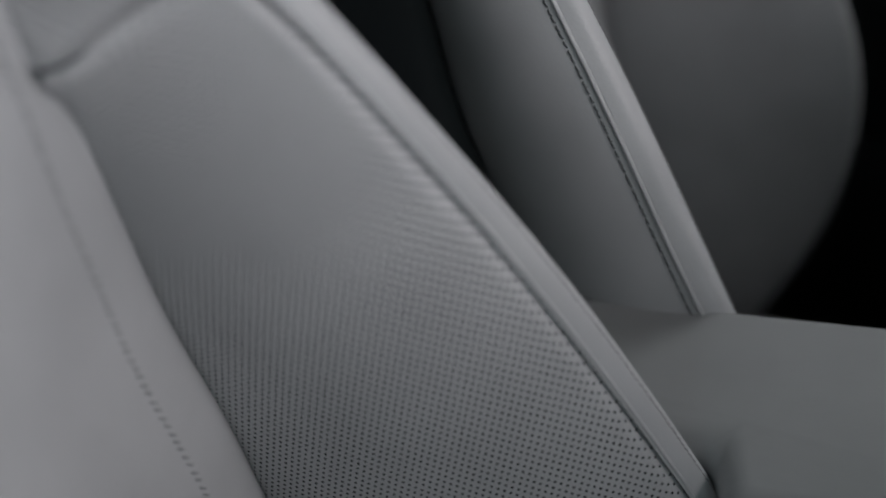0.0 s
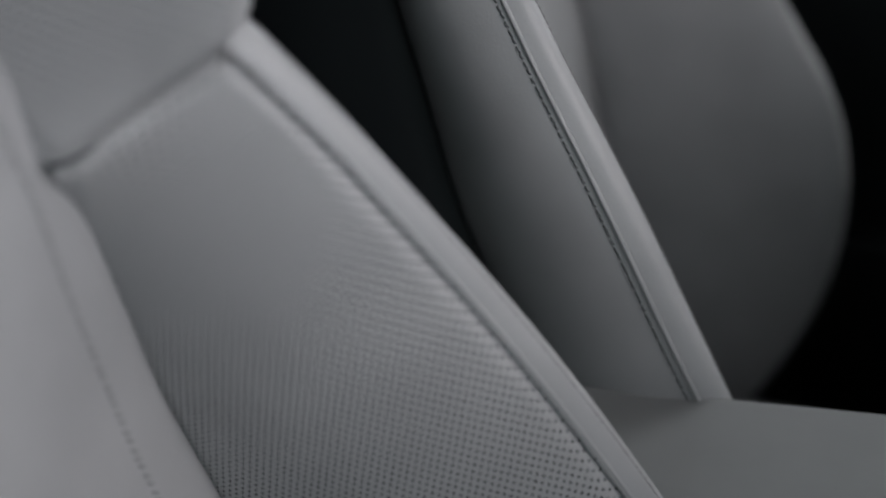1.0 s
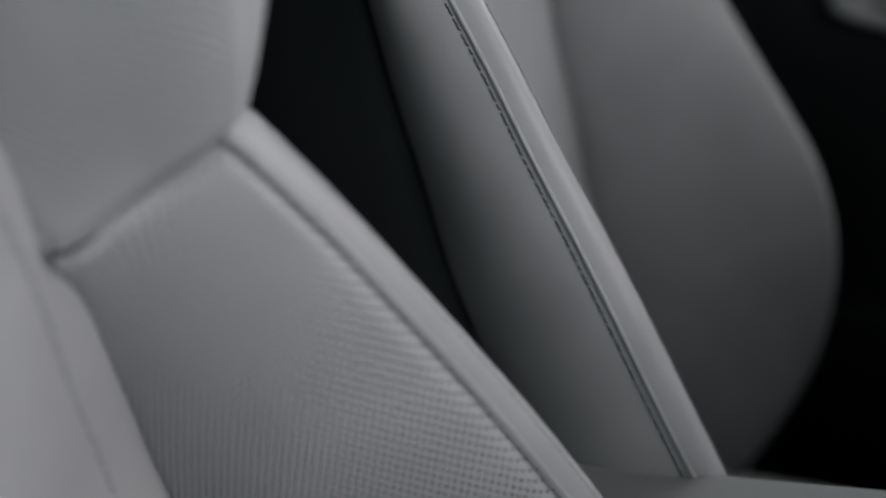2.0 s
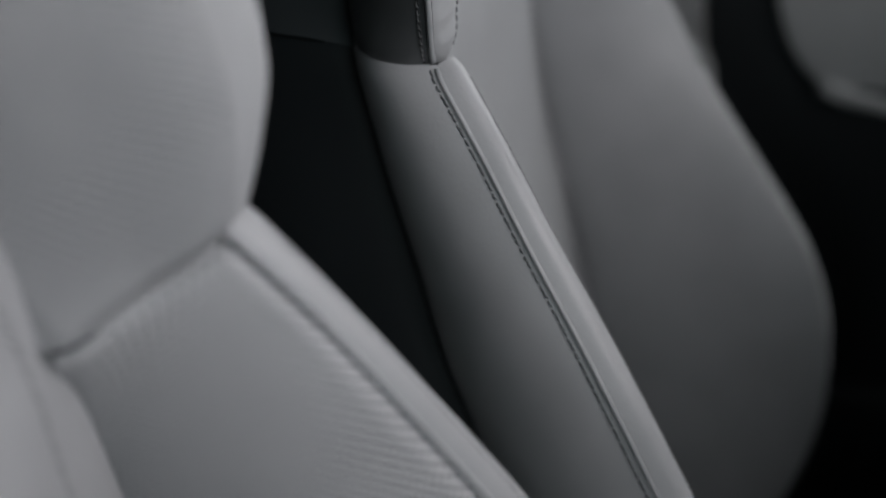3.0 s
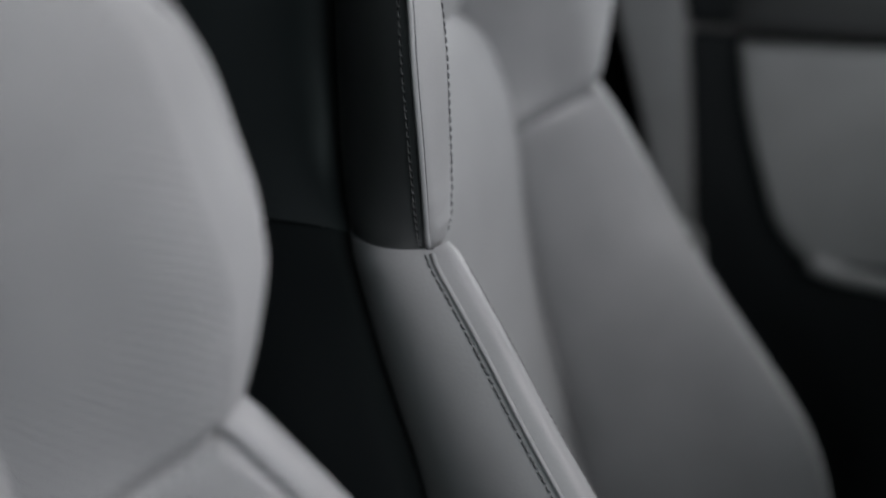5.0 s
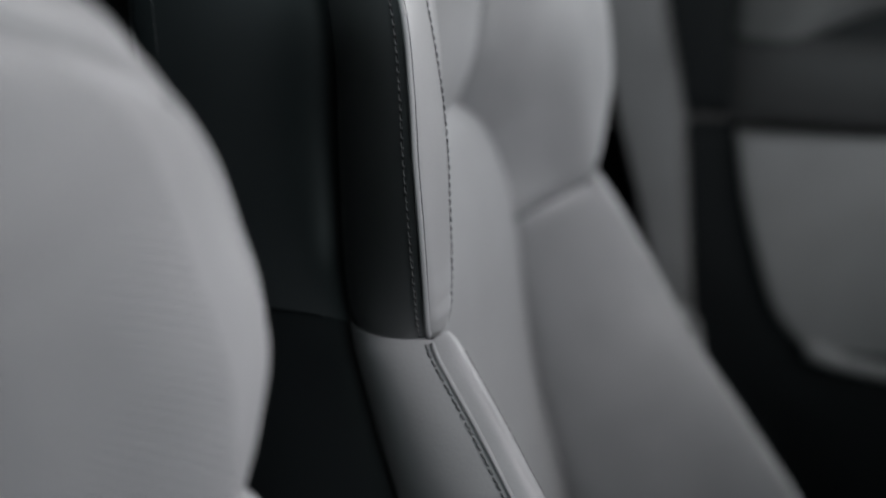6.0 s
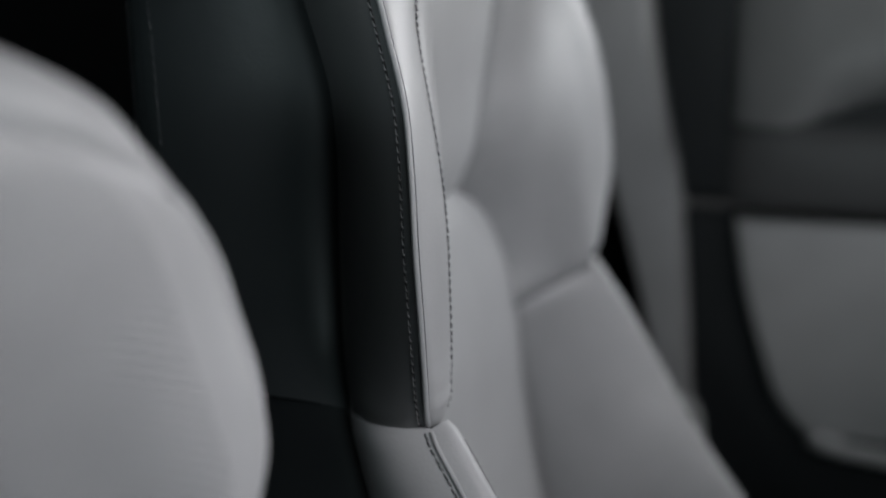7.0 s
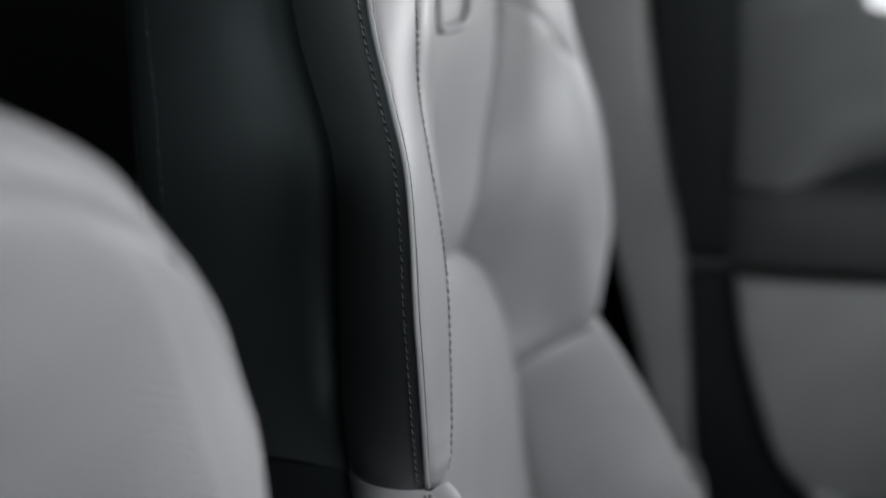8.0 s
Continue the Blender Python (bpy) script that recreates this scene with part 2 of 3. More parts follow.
def tube_data(p, r, k=8):
    t = unit(np.gradient(p, axis=0))
    a = np.zeros_like(p)
    a[0] = unit(np.cross(t[0], (1.0, 0, 0) if abs(t[0, 2]) > 0.7 else (0, 0, 1.0)))
    for i in range(1, len(p)):
        a[i] = unit(a[i - 1] - t[i] * (a[i - 1] @ t[i]))
    b = np.cross(t, a)
    ring = [p + r * (math.cos(6.2832 * i / k) * a + math.sin(6.2832 * i / k) * b) for i in range(k)]
    v = np.stack(ring, 1).reshape(-1, 3)
    f = [(j * k + i, j * k + (i + 1) % k, (j + 1) * k + (i + 1) % k, (j + 1) * k + i) for j in range(len(p) - 1) for i in range(k)]
    f += [tuple(range(k))[::-1], tuple((len(p) - 1) * k + i for i in range(k))]
    return v, f


def tube(name, p, r, mat, k=8):
    v, f = tube_data(np.asarray(p, float), r, k)
    return mesh_of(name, v, f, [mat])


def stitch_places(at, u, v0, v1, step):
    """Evenly spaced places along a seam: centre, run of the seam, normal."""
    v = np.linspace(v0, v1, 400)
    p, n = at(np.full(400, u), v)
    d = np.r_[0, np.cumsum(np.linalg.norm(np.diff(p, axis=0), axis=1))]
    out = []
    for s in np.arange(step, d[-1] - step / 2, step):
        k = int(np.searchsorted(d, s))
        out.append((p[k], unit(p[min(k + 3, 399)] - p[k - 3]), n[k]))
    return out


def stitch_mesh(length, r, mat=None):
    x = np.linspace(-0.5, 0.5, 7) * length
    p = np.stack([x, 0 * x, r * 1.1 - 2.8 * r * (x / length * 2) ** 4 * 0.5], 1)
    return tube("stitch", p, r, mat or THREAD, 6)


def stitch_frame(place, run, normal, slant=0.18):
    q = unit(run + slant * np.cross(normal, run))
    b = np.cross(normal, q)
    return Matrix(((q[0], b[0], normal[0], place[0]), (q[1], b[1], normal[1], place[1]), (q[2], b[2], normal[2], place[2]), (0, 0, 0, 1)))


def stitches_joined(name, places, length, r, parent, mat=None, slant=0.18):
    src = stitch_mesh(length, r)
    sv = np.array([v.co for v in src.vertices])
    sf = [tuple(f.vertices) for f in src.polygons]
    V, F = [], []
    for i, pl in enumerate(places):
        m = np.array(stitch_frame(*pl, slant))
        V.append(sv @ m[:3, :3].T + m[:3, 3])
        F += [tuple(k + i * len(sv) for k in f) for f in sf]
    return tagged(part(name, mesh_of(name, np.concatenate(V), F, [mat or THREAD]), parent), kind="stuff")


def stitches_single(places, length, r, parent, mat=None):
    src = stitch_mesh(length, r, mat)
    for pl in places:
        part("stitch", src, parent).matrix_local = stitch_frame(*pl)


def box(name, lo, hi, mat, bevel=0.01, segs=3, parent=None, label=""):
    bm = bmesh.new()
    bmesh.ops.create_cube(bm, size=1)
    for v in bm.verts:
        v.co = [lo[i] + (v.co[i] + 0.5) * (hi[i] - lo[i]) for i in range(3)]
    if bevel:
        bmesh.ops.bevel(bm, geom=bm.edges[:], offset=bevel, segments=segs, profile=0.5, affect="EDGES")
    me = bpy.data.meshes.new(name)
    bm.to_mesh(me)
    bm.free()
    me.materials.append(mat)
    me.polygons.foreach_set("use_smooth", [bevel > 0] * len(me.polygons))
    return part(name, me, parent, label)


# ---- the seats ----
RIDGE = [(.205, .280, -.06), (.23, .285, 0), (.262, .296, .1), (.270, .308, .2), (.258, .316, .28), (.231, .318, .35), (.203, .314, .4),
         (.172, .308, .45), (.141, .300, .5), (.108, .290, .55), (.073, .279, .6), (.039, .267, .65), (.002, .254, .70)]
GROOVE = [(.210, .260, -.06), (.238, .265, 0), (.270, .278, .1), (.280, .290, .2), (.270, .298, .28), (.243, .296, .35), (.212, .289, .4),
          (.180, .281, .45), (.147, .272, .5), (.113, .263, .55), (.077, .253, .6), (.042, .241, .65), (.006, .227, .697)]
BASE = [(.05, .252, -.06), (.02, .249, .15), (-.015, .239, .32), (-.034, .231, .40), (-.057, .216, .50), (-.071, .197, .60)]
REAR = [(.09, .285, -.06), (.09, .284, .2), (.071, .274, .355), (.042, .266, .420), (.008, .256, .485), (-.018, .248, .56), (-.040, .241, .62), (-.064, .233, .70)]
REAR_BACK = [(-.04, .27, -.06), (-.10, .262, .25), (-.15, .242, .5), (-.20, .205, .70)]

TALL = dict(
    edge=[(.002, .256, .70), (.006, .273, .74), (.007, .283, .78), (.005, .286, .82), (.001, .281, .86), (-.006, .273, .90), (-.019, .265, .94),
          (-.035, .252, .985), (-.050, .225, 1.05), (-.075, .165, 1.11)],
    inner=[(.007, .226, .697), (.006, .222, .74), (.003, .217, .78), (-.001, .211, .82), (-.008, .206, .86), (-.017, .202, .90), (-.025, .198, .94),
           (-.028, .190, .985), (-.040, .168, 1.05), (-.068, .120, 1.105)],
    valley=[(-.086, .162, .70), (-.099, .150, .74), (-.096, .118, .785), (-.079, .101, .82), (-.072, .106, .88), (-.065, .114, .95),
            (-.066, .114, 1.01), (-.085, .085, 1.095)],
    rear=[(-.060, .236, .70), (-.071, .216, .735), (-.077, .203, .79), (-.082, .202, .90), (-.105, .202, .974), (-.122, .188, 1.05), (-.13, .15, 1.12)],
    back=[(-.20, .205, .70), (-.22, .20, .80), (-.228, .20, .94), (-.235, .19, 1.0), (-.225, .16, 1.08), (-.19, .10, 1.125)],
    seam=(.119, .9985, -.55, .0026, .0030), corner=(-.060, .165, .659))
LOW = dict(
    edge=[(.000, .252, .70), (.008, .258, .745), (.008, .265, .77), (.004, .269, .79), (-.004, .269, .815), (-.011, .267, .84), (-.014, .253, .861),
          (-.014, .233, .878), (-.014, .212, .895), (-.018, .197, .911), (-.027, .179, .924), (-.046, .159, .936), (-.09, .125, .949)],
    inner=[(.009, .226, .697), (.016, .222, .74), (.016, .220, .77), (.012, .217, .79), (.005, .212, .82), (.001, .206, .845), (.000, .195, .866),
           (-.002, .180, .884), (-.008, .163, .899), (-.018, .146, .913), (-.036, .128, .925), (-.08, .10, .938)],
    valley=[(-.086, .162, .70), (-.099, .150, .74), (-.096, .118, .785), (-.079, .101, .82), (-.072, .104, .855), (-.066, .100, .880), (-.062, .090, .902),
            (-.070, .075, .922), (-.10, .06, .938)],
    rear=[(-.058, .238, .70), (-.064, .238, .78), (-.075, .236, .84), (-.085, .210, .89), (-.10, .155, .93), (-.125, .11, .95)],
    back=[(-.20, .205, .70), (-.22, .20, .78), (-.225, .19, .84), (-.22, .165, .90), (-.19, .10, .945)],
    seam=(.140, .915, -.47, .0042, .0032), corner=(-.045, .165, .656))


def bent(pts, far, spread, tuck=0.0):
    """The run of a bolster seam; on a door side it sits a little further back at the ledge, and spreads less below it."""
    out = []
    for x, y, z in pts:
        if far:
            x -= 0.008 * max(0.0, (z - 0.5) / 0.2) + tuck * max(0.0, (z - 0.58) / 0.12)
        if not spread:
            x -= 0.009 * min(1.0, max(0.0, (0.56 - z) / 0.15))
            x -= 0.018 * math.exp(-((z - 0.53) / 0.11) ** 2) + 0.010 * min(1.0, max(0.0, (0.7 - z) / 0.15))
            y -= 0.6 * (y - 0.254) if y > 0.254 else 0
        out.append((x, y, z))
    return out


def tucked(pts, far, tuck):
    return [(x - ((0.008 + tuck) * max(0.0, 1 - (z - 0.70) / 0.07) if far else 0), y, z) for x, y, z in pts]


def foot(c, dx, dy):
    def at(v):
        p = c(v)
        return p + np.exp(-((p[..., 2] - 0.697) / 0.010) ** 2)[..., None] * np.array((dx, dy, 0))
    return at


def seat(place, wing, flare, punched, label):
    thing = new("front_seat")
    thing.location = place
    tagged(thing, label, "car seat", "front seats")
    for side in (1, -1):
        spread = flare[0] if side > 0 else flare[1]
        tuck = 0.007 if punched else 0.012
        ridge = curve(bent(RIDGE, side > 0, spread, tuck))
        groove = curve([(x, y - (0 if spread else 0.010 * min(1, max(0, (.7 - z) / .2))), z) for x, y, z in bent(GROOVE, False, spread)])
        if punched:
            wide_groove = groove
            groove = lambda v, g=wide_groove, r=ridge: g(v) + 0.22 * (r(v) - g(v))
        base, rear, rback = curve(BASE + [wing["corner"]]), curve(REAR), curve(REAR_BACK)
        facing = (1, -0.6, 0.2)
        plain = side > 0 and not punched
        # lower bolster
        s_in = sheet(base, groove, 0.020, 0.004, side, facing, ends=(0, 1.6), seams=(1, 0.2 if plain else 2.2 if punched else 1.7), flatten=True)
        if punched and side > 0:
            me = punched_lattice("bolster_panel", s_in, base, groove, (.00343, -.00155), (-.0006, -.0044), 0.00090, HIDE, 0.40)
            part("lower_bolster_panel", grid_mesh("lower_bolster_panel", lambda u, w: s_in(u, 0.4 * np.asarray(w, float)), 26, 40, HIDE), thing)
        else:
            me = grid_mesh("bolster_panel", s_in, 26, 90, HIDE)
        part("bolster_panel", me, thing, "perforated pale grey leather bolster face" if punched and side > 0 else "")
        s_top = sheet(groove, ridge, 0.010 if punched else 0.009, 0.003, side, (1, 0.3, 0.5), ends=(0, 1), seams=(0.2 if plain else 1, 0.5))
        bolster_front = part("bolster_strip", grid_mesh("bolster_strip", s_top, 18, 90, HIDE), thing, "smooth pale leather edge strip")
        s_out = sheet(ridge, rear, 0.017 if side < 0 else 0.020, 0.0045, side, (0.1, 1, 0.2), ends=(0, 0.6), seams=(0.0, 1))
        flank = part("bolster_side", grid_mesh("bolster_side", s_out, 34, 90, HIDE), thing)
        s_bk = sheet(rear, rback, 0.01, 0.005, side, (-0.2, 1, 0), ends=(0, 0))
        if side < 0:
            # top of the bolster under the wing
            def ledge_at(u, w, s_out=s_out, side=side):
                p, _ = s_out(np.asarray(u, float), np.ones_like(u))
                w = np.asarray(w, float)[..., None]
                return p + np.array((-0.004, -0.024 * side, -0.004)) * w + np.array((0, 0, 0.002)) * np.sin(np.pi * w), np.array((0, 0, 1.0)) + 0 * p
            part("ledge_panel", grid_mesh("ledge_panel", lambda u, w: ledge_at(0.04 + 0.96 * np.asarray(u, float), w), 30, 16, HIDE), thing)
        # blacker than the wing shell: shade of the gap put into the colour
        part("lower_back_shell", grid_mesh("lower_back_shell", s_bk, 14, 40, PLASTIC), thing, "back shell, blackened for the shade of the gap")
        # shoulder wing
        valley, inner, edge, wrear, back = (curve(([wing["corner"]] if k == "valley" else []) + tucked(wing[k], side > 0 and k == "edge", tuck)) for k in ("valley", "inner", "edge", "rear", "back"))
        if side < 0:
            # the wing's foot rounds in where it meets the ledge
            edge, inner, wrear = foot(edge, -.002, -.004), foot(inner, -.005, -.002), wrear
        if side > 0:
            face = rounded_wing(valley, inner, edge, 0.012, 0.004, side, wing["seam"])
            w_in = lambda u, w, face=face: face(0.74 * np.asarray(u, float), w)
            w_top = lambda u, w, face=face: face(0.74 + 0.26 * np.asarray(u, float), w)
        else:
            w_in = sheet(valley, inner, 0.016, 0.004, side, (1, -0.6, 0.1), ends=(1.6, 0), seams=(1, 0.8))
            w_top = sheet(inner, edge, 0.0035, 0.0025, side, (1, 0.3, 0), ends=(1, 0), seams=(0.8, 1))
        if side < 0 and not punched:
            # the cover creases where it is pulled in at the wing's foot
            smooth_top = w_top

            def w_top(u, w, at=smooth_top):
                p, n = at(u, w)
                u, w = np.asarray(u, float), np.asarray(w, float)
                fold = 0.0007 * np.exp(-(w / 0.11) ** 2) * np.sin(160 * w + 2.2 * u) * 4 * u * (1 - u)
                return p + n * fold[..., None], n
        if punched and side > 0:
            part("wing_panel", perforated_mesh("wing_panel", w_in, 0.36, 0.00305, 0.0030, 0.00085, HIDE, 0.0, 1.0), thing, "perforated pale grey leather wing face")
        else:
            part("wing_panel", grid_mesh("wing_panel", w_in, 40, 190, HIDE), thing)
        wing_front = part("wing_strip", grid_mesh("wing_strip", w_top, 22, 170, HIDE), thing, "smooth pale leather edge strip")
        w_out = sheet(edge, wrear, 0.014, 0.004, side, (0, 1, 0), ends=(0.5, 0), seams=(0.45, 1))
        wing_flank = part("wing_side", grid_mesh("wing_side", w_out, 26, 80, SMOKE), thing, "charcoal leather wing flank")
        w_bk = sheet(wrear, back, 0.014, 0.005, side, (-0.2, 1, 0), ends=(0, 0))
        shell = part("wing_back_shell", grid_mesh("wing_back_shell", w_bk, 20, 60, DARK), thing, "black leather back shell")
        # piping and sewing
        v = np.linspace(0, 1, 120)
        for nm, srf, top, proud, r, owner in (("bolster_piping", s_out, 0.997, 0.0007, 0.0016, bolster_front), ("wing_piping", w_out, 1.0, 0.0012, 0.0019, wing_front)):
            p, n = srf(np.full(120, 0.012), v * top)
            part(nm, tube(nm, p + n * proud, r, HIDE), owner)
        if not plain:
            # dark cord in the groove paints the shade of the seam
            p, n = s_in(np.full(120, 0.985), v)
            part("seam_cord", tube("seam_cord", p + n * 0.0002, 0.0030 if punched else 0.0016, DARK), thing, "dark cord painted in for the seam's shade")
            p, n = s_top(np.full(120, 0.05), v)
            part("groove_piping", tube("groove_piping", p + n * 0.0002, 0.0011, HIDE), thing)
            stitches_joined("fine_stitching", stitch_places(s_top, 0.36, 0.25, 0.985, 0.0045), 0.0040, 0.00035, bolster_front)
        # same along the ledge: a dark cord for the crease's shade
        q, n = s_in(np.linspace(0, 1, 40), np.full(40, 0.997))
        part("ledge_cord", tube("ledge_cord", q + n * 0.0012, 0.0015, DARK), thing, "dark cord painted in for the seam's shade")
        runs = [(s_out, 0.056, 0.30, 0.999, flank), (w_out, 0.077, 0.004, 0.98, wing_flank)] + ([(w_top, 0.09, 0.010, 0.98, wing_front)] if side < 0 else [])
        for srf, u, a, b, owner in runs:
            places = stitch_places(srf, u, a, b, 0.0053)
            sewn = THREAD if srf is w_out else DARK_THREAD
            if srf is w_out:
                # continuous dark cord under the thread paints the shaded gaps between stitches
                p, n = srf(np.full(160, u), np.linspace(a, b, 160))
                part("stitch_channel", tube("stitch_channel", p, 0.00085, HOLE, 6), owner, "dark cord for the shaded gaps between stitches")
            if side < 0 and not punched:
                stitches_single(places, 0.0042, 0.00062 if srf is w_out else 0.00056, owner, sewn)
            else:
                stitches_joined("seam_stitching", places, 0.0042, 0.00072, owner, sewn)
        stitches_joined("shell_stitching", stitch_places(w_bk, 0.85, 0.02, 0.98, 0.0085), 0.0062, 0.0005, shell, DARK)
        if side < 0:
            stitches_joined("fine_stitching", stitch_places(w_in, 0.955, 0.25, 0.85, 0.0045), 0.0032, 0.00030, thing)
    # centre insert, with its rounded top
    prof = curve([(.06, .25, -.06), (.03, .247, .15), (-.005, .237, .32), (-.023, .231, .40), (-.046, .217, .50), (-.053, .211, .55), (-.059, .204, .60), (-.062, .195, .65), (-.070, .185, .70),
                  (-.082, .165, .745), (-.085, .124, .775), (-.078, .075, .792), (-.072, .02, .799)])

    def insert_at(u, vv):
        u, vv = np.asarray(u, float), np.asarray(vv, float)
        c = prof(vv)
        swell = np.exp(-((c[..., 2] - 0.655) / 0.045) ** 2) if punched else 0.0
        y = u * (c[..., 1] + 0.020)
        dist = (1 - np.abs(u)) * c[..., 1]
        top = np.clip((c[..., 2] - 0.70) / 0.1, 0, 1)
        x = c[..., 0] + 0.001 * swell + 0.016 * (1 - u**2) - 0.022 * np.exp(-(dist / 0.014) ** 1.3) - 0.05 * top**6
        return np.stack([x, y, c[..., 2] + 0 * u], -1), np.stack([1 + 0 * u, 0 * u, 0 * u], -1)
    part("centre_insert", grid_mesh("centre_insert", lambda u, w: insert_at(2 * u - 1, w), 60, 90, HIDE), thing, "smooth padded pale grey leather centre")
    if punched:
        for u in (0.73, -0.73):
            stitches_joined("insert_stitching", stitch_places(insert_at, u, 0.25, 0.80, 0.0060), 0.0056, 0.0006, thing, slant=math.copysign(0.8, u))
    # upper centre, between the wings
    vl = curve(wing["valley"][2:])

    def upper_at(u, w):
        u, w = np.asarray(u, float), np.asarray(w, float)
        c = vl(w)
        k = 2 * u - 1
        x = c[..., 0] + 0.012 * (1 - k**2) - 0.006 * np.exp(-((1 - np.abs(k)) / 0.06) ** 2)
        return np.stack([x, k * c[..., 1], c[..., 2] + 0 * u + 0.012 * (1 - k**2) * w], -1), np.stack([1 + 0 * u, 0 * u, 0 * u], -1)
    part("upper_panel", grid_mesh("upper_panel", upper_at, 40, 60, HIDE), thing)
    if wing is TALL:
        th = np.linspace(0, 2 * np.pi, 61)
        c, sn = np.cos(th), np.sin(th)
        ring = np.stack([-0.050 + 0 * th, -0.049 + 0.036 * np.sign(c) * np.abs(c) ** 0.45, 0.996 + 0.020 * np.sign(sn) * np.abs(sn) ** 0.45 + 0.006 * c], 1)
        part("headrest_bezel", tube("headrest_bezel", ring, 0.0036, HIDE), thing, "raised leather-covered slot frame")
        lever = part("side_lever", tube("side_lever", [(.070, .40, .500), (.074, .42, .497), (.081, .435, .485), (.086, .44, .467), (.088, .44, .43)], 0.007, PILLAR, 12), thing, "pale grey side lever")
    # rear cover and top
    bk, bl = curve(wing["back"]), curve(REAR_BACK)
    # lower cover blackened like the lower shell, for the same shade
    for nm, c, cover in (("rear_cover", bk, DARK), ("lower_rear_cover", bl, PLASTIC)):
        def rear_at(u, w, c=c):
            q = c(np.asarray(w, float))
            k = 2 * np.asarray(u, float) - 1
            return np.stack([q[..., 0] - 0.03 * (1 - k**2), k * q[..., 1], q[..., 2] + 0 * k], -1), np.stack([-1 + 0 * k, 0 * k, 0 * k], -1)
        part(nm, grid_mesh(nm, rear_at, 20, 40, cover), thing, "black rear cover")
    # cushion with raised sides
    U, V = np.meshgrid(np.linspace(-1, 1, 41), np.linspace(0, 1, 31))
    x = 0.02 + 0.50 * V
    z = -0.10 + 0.03 * V + 0.05 * np.exp(-((np.abs(U) - 0.85) / 0.12) ** 2) - 0.10 * np.clip(np.abs(U) - 0.9, 0, 1) * 10 - 0.10 * np.clip(V - 0.92, 0, 1) ** 2 * 150
    vv = np.stack([x, U * 0.27, z], -1).reshape(-1, 3)
    ff = [(j * 41 + i, (j + 1) * 41 + i, (j + 1) * 41 + i + 1, j * 41 + i + 1)[::-1] for j in range(30) for i in range(40)]
    part("cushion", mesh_of("cushion", vv, ff, [HIDE]), thing)
    box("seat_base", (0.0, -0.24, -0.40), (0.50, 0.24, -0.16), PLASTIC, 0.02, 3, thing)
    return thing


far_seat = seat((0, 0, 0), TALL, (False, True), False, "pale grey leather sports seat with black shell, beside the far door")
near_seat = seat((-0.005, -0.746, 0.017), LOW, (True, True), True, "pale grey perforated leather sports seat with piped bolsters")

# ---- console between the seats ----
console = new("centre_console")
tagged(console, "centre console with a smooth grey padded armrest lid", "console")
box("console_body", (-0.30, -0.435, -0.40), (0.80, -0.31, 0.27), PLASTIC, 0.015, 3, console)


def armrest_lid():
    """A padded lid, wider in front of the seat's bolster than beside it."""
    bm = bmesh.new()
    plan = [(-.12, -.425), (.290, -.425), (.303, -.470), (.62, -.485), (.62, -.298), (-.12, -.298)]
    low = bm.faces.new([bm.verts.new((x, y, 0.300)) for x, y in plan])
    up = bmesh.ops.extrude_face_region(bm, geom=[low])["geom"]
    for g in up:
        if isinstance(g, bmesh.types.BMVert):
            g.co.z = 0.371
    bmesh.ops.recalc_face_normals(bm, faces=bm.faces)
    bmesh.ops.bevel(bm, geom=bm.edges[:], offset=0.018, segments=5, profile=0.5, affect="EDGES")
    me = bpy.data.meshes.new("armrest_lid")
    bm.to_mesh(me)
    bm.free()
    me.materials.append(LID)
    me.polygons.foreach_set("use_smooth", [True] * len(me.polygons))
    return part("armrest_lid", me, console, "smooth grey leather armrest lid")


lid = armrest_lid()
lid.rotation_euler = (0, radians(-9.5), 0)

# ---- far door, pillar ----
door = new("far_door")
tagged(door, "closed far door, shade toned into its upper trim, with pale armrest panel", "car door")
box("lower_door_panel", (-0.02, 0.62, -0.40), (1.40, 0.70, 0.677), PLASTIC, 0.012, 3, door)
def rounded_slab(name, outline, y0, y1, mat, parent, bevel=0.012, label=""):
    bm = bmesh.new()
    vs = [bm.verts.new((x, y0, z)) for x, z in outline]
    f = bm.faces.new(vs)
    r = bmesh.ops.extrude_face_region(bm, geom=[f])
    for g in r["geom"]:
        if isinstance(g, bmesh.types.BMVert):
            g.co.y = y1
    bmesh.ops.recalc_face_normals(bm, faces=bm.faces)
    front = [e for e in bm.edges if all(abs(v.co.y - y0) < 1e-6 for v in e.verts)]
    bmesh.ops.bevel(bm, geom=front, offset=bevel, segments=4, profile=0.5, affect="EDGES")
    me = bpy.data.meshes.new(name)
    bm.to_mesh(me)
    bm.free()
    me.materials.append(mat)
    me.polygons.foreach_set("use_smooth", [True] * len(me.polygons))
    return part(name, me, parent, label)


# upper trim: a soft shoulder that swells towards the front, under a rising window line
rounded_slab("upper_door_panel", [(-.02, .684), (1.40, .684), (1.40, .90), (.70, .97), (.40, .985), (.262, .988), (.235, .998), (.20, 1.06), (.15, 1.18), (.10, 1.30), (-.02, 1.30)],
             0.625, 0.70, SHADED_TRIM, door, 0.02)
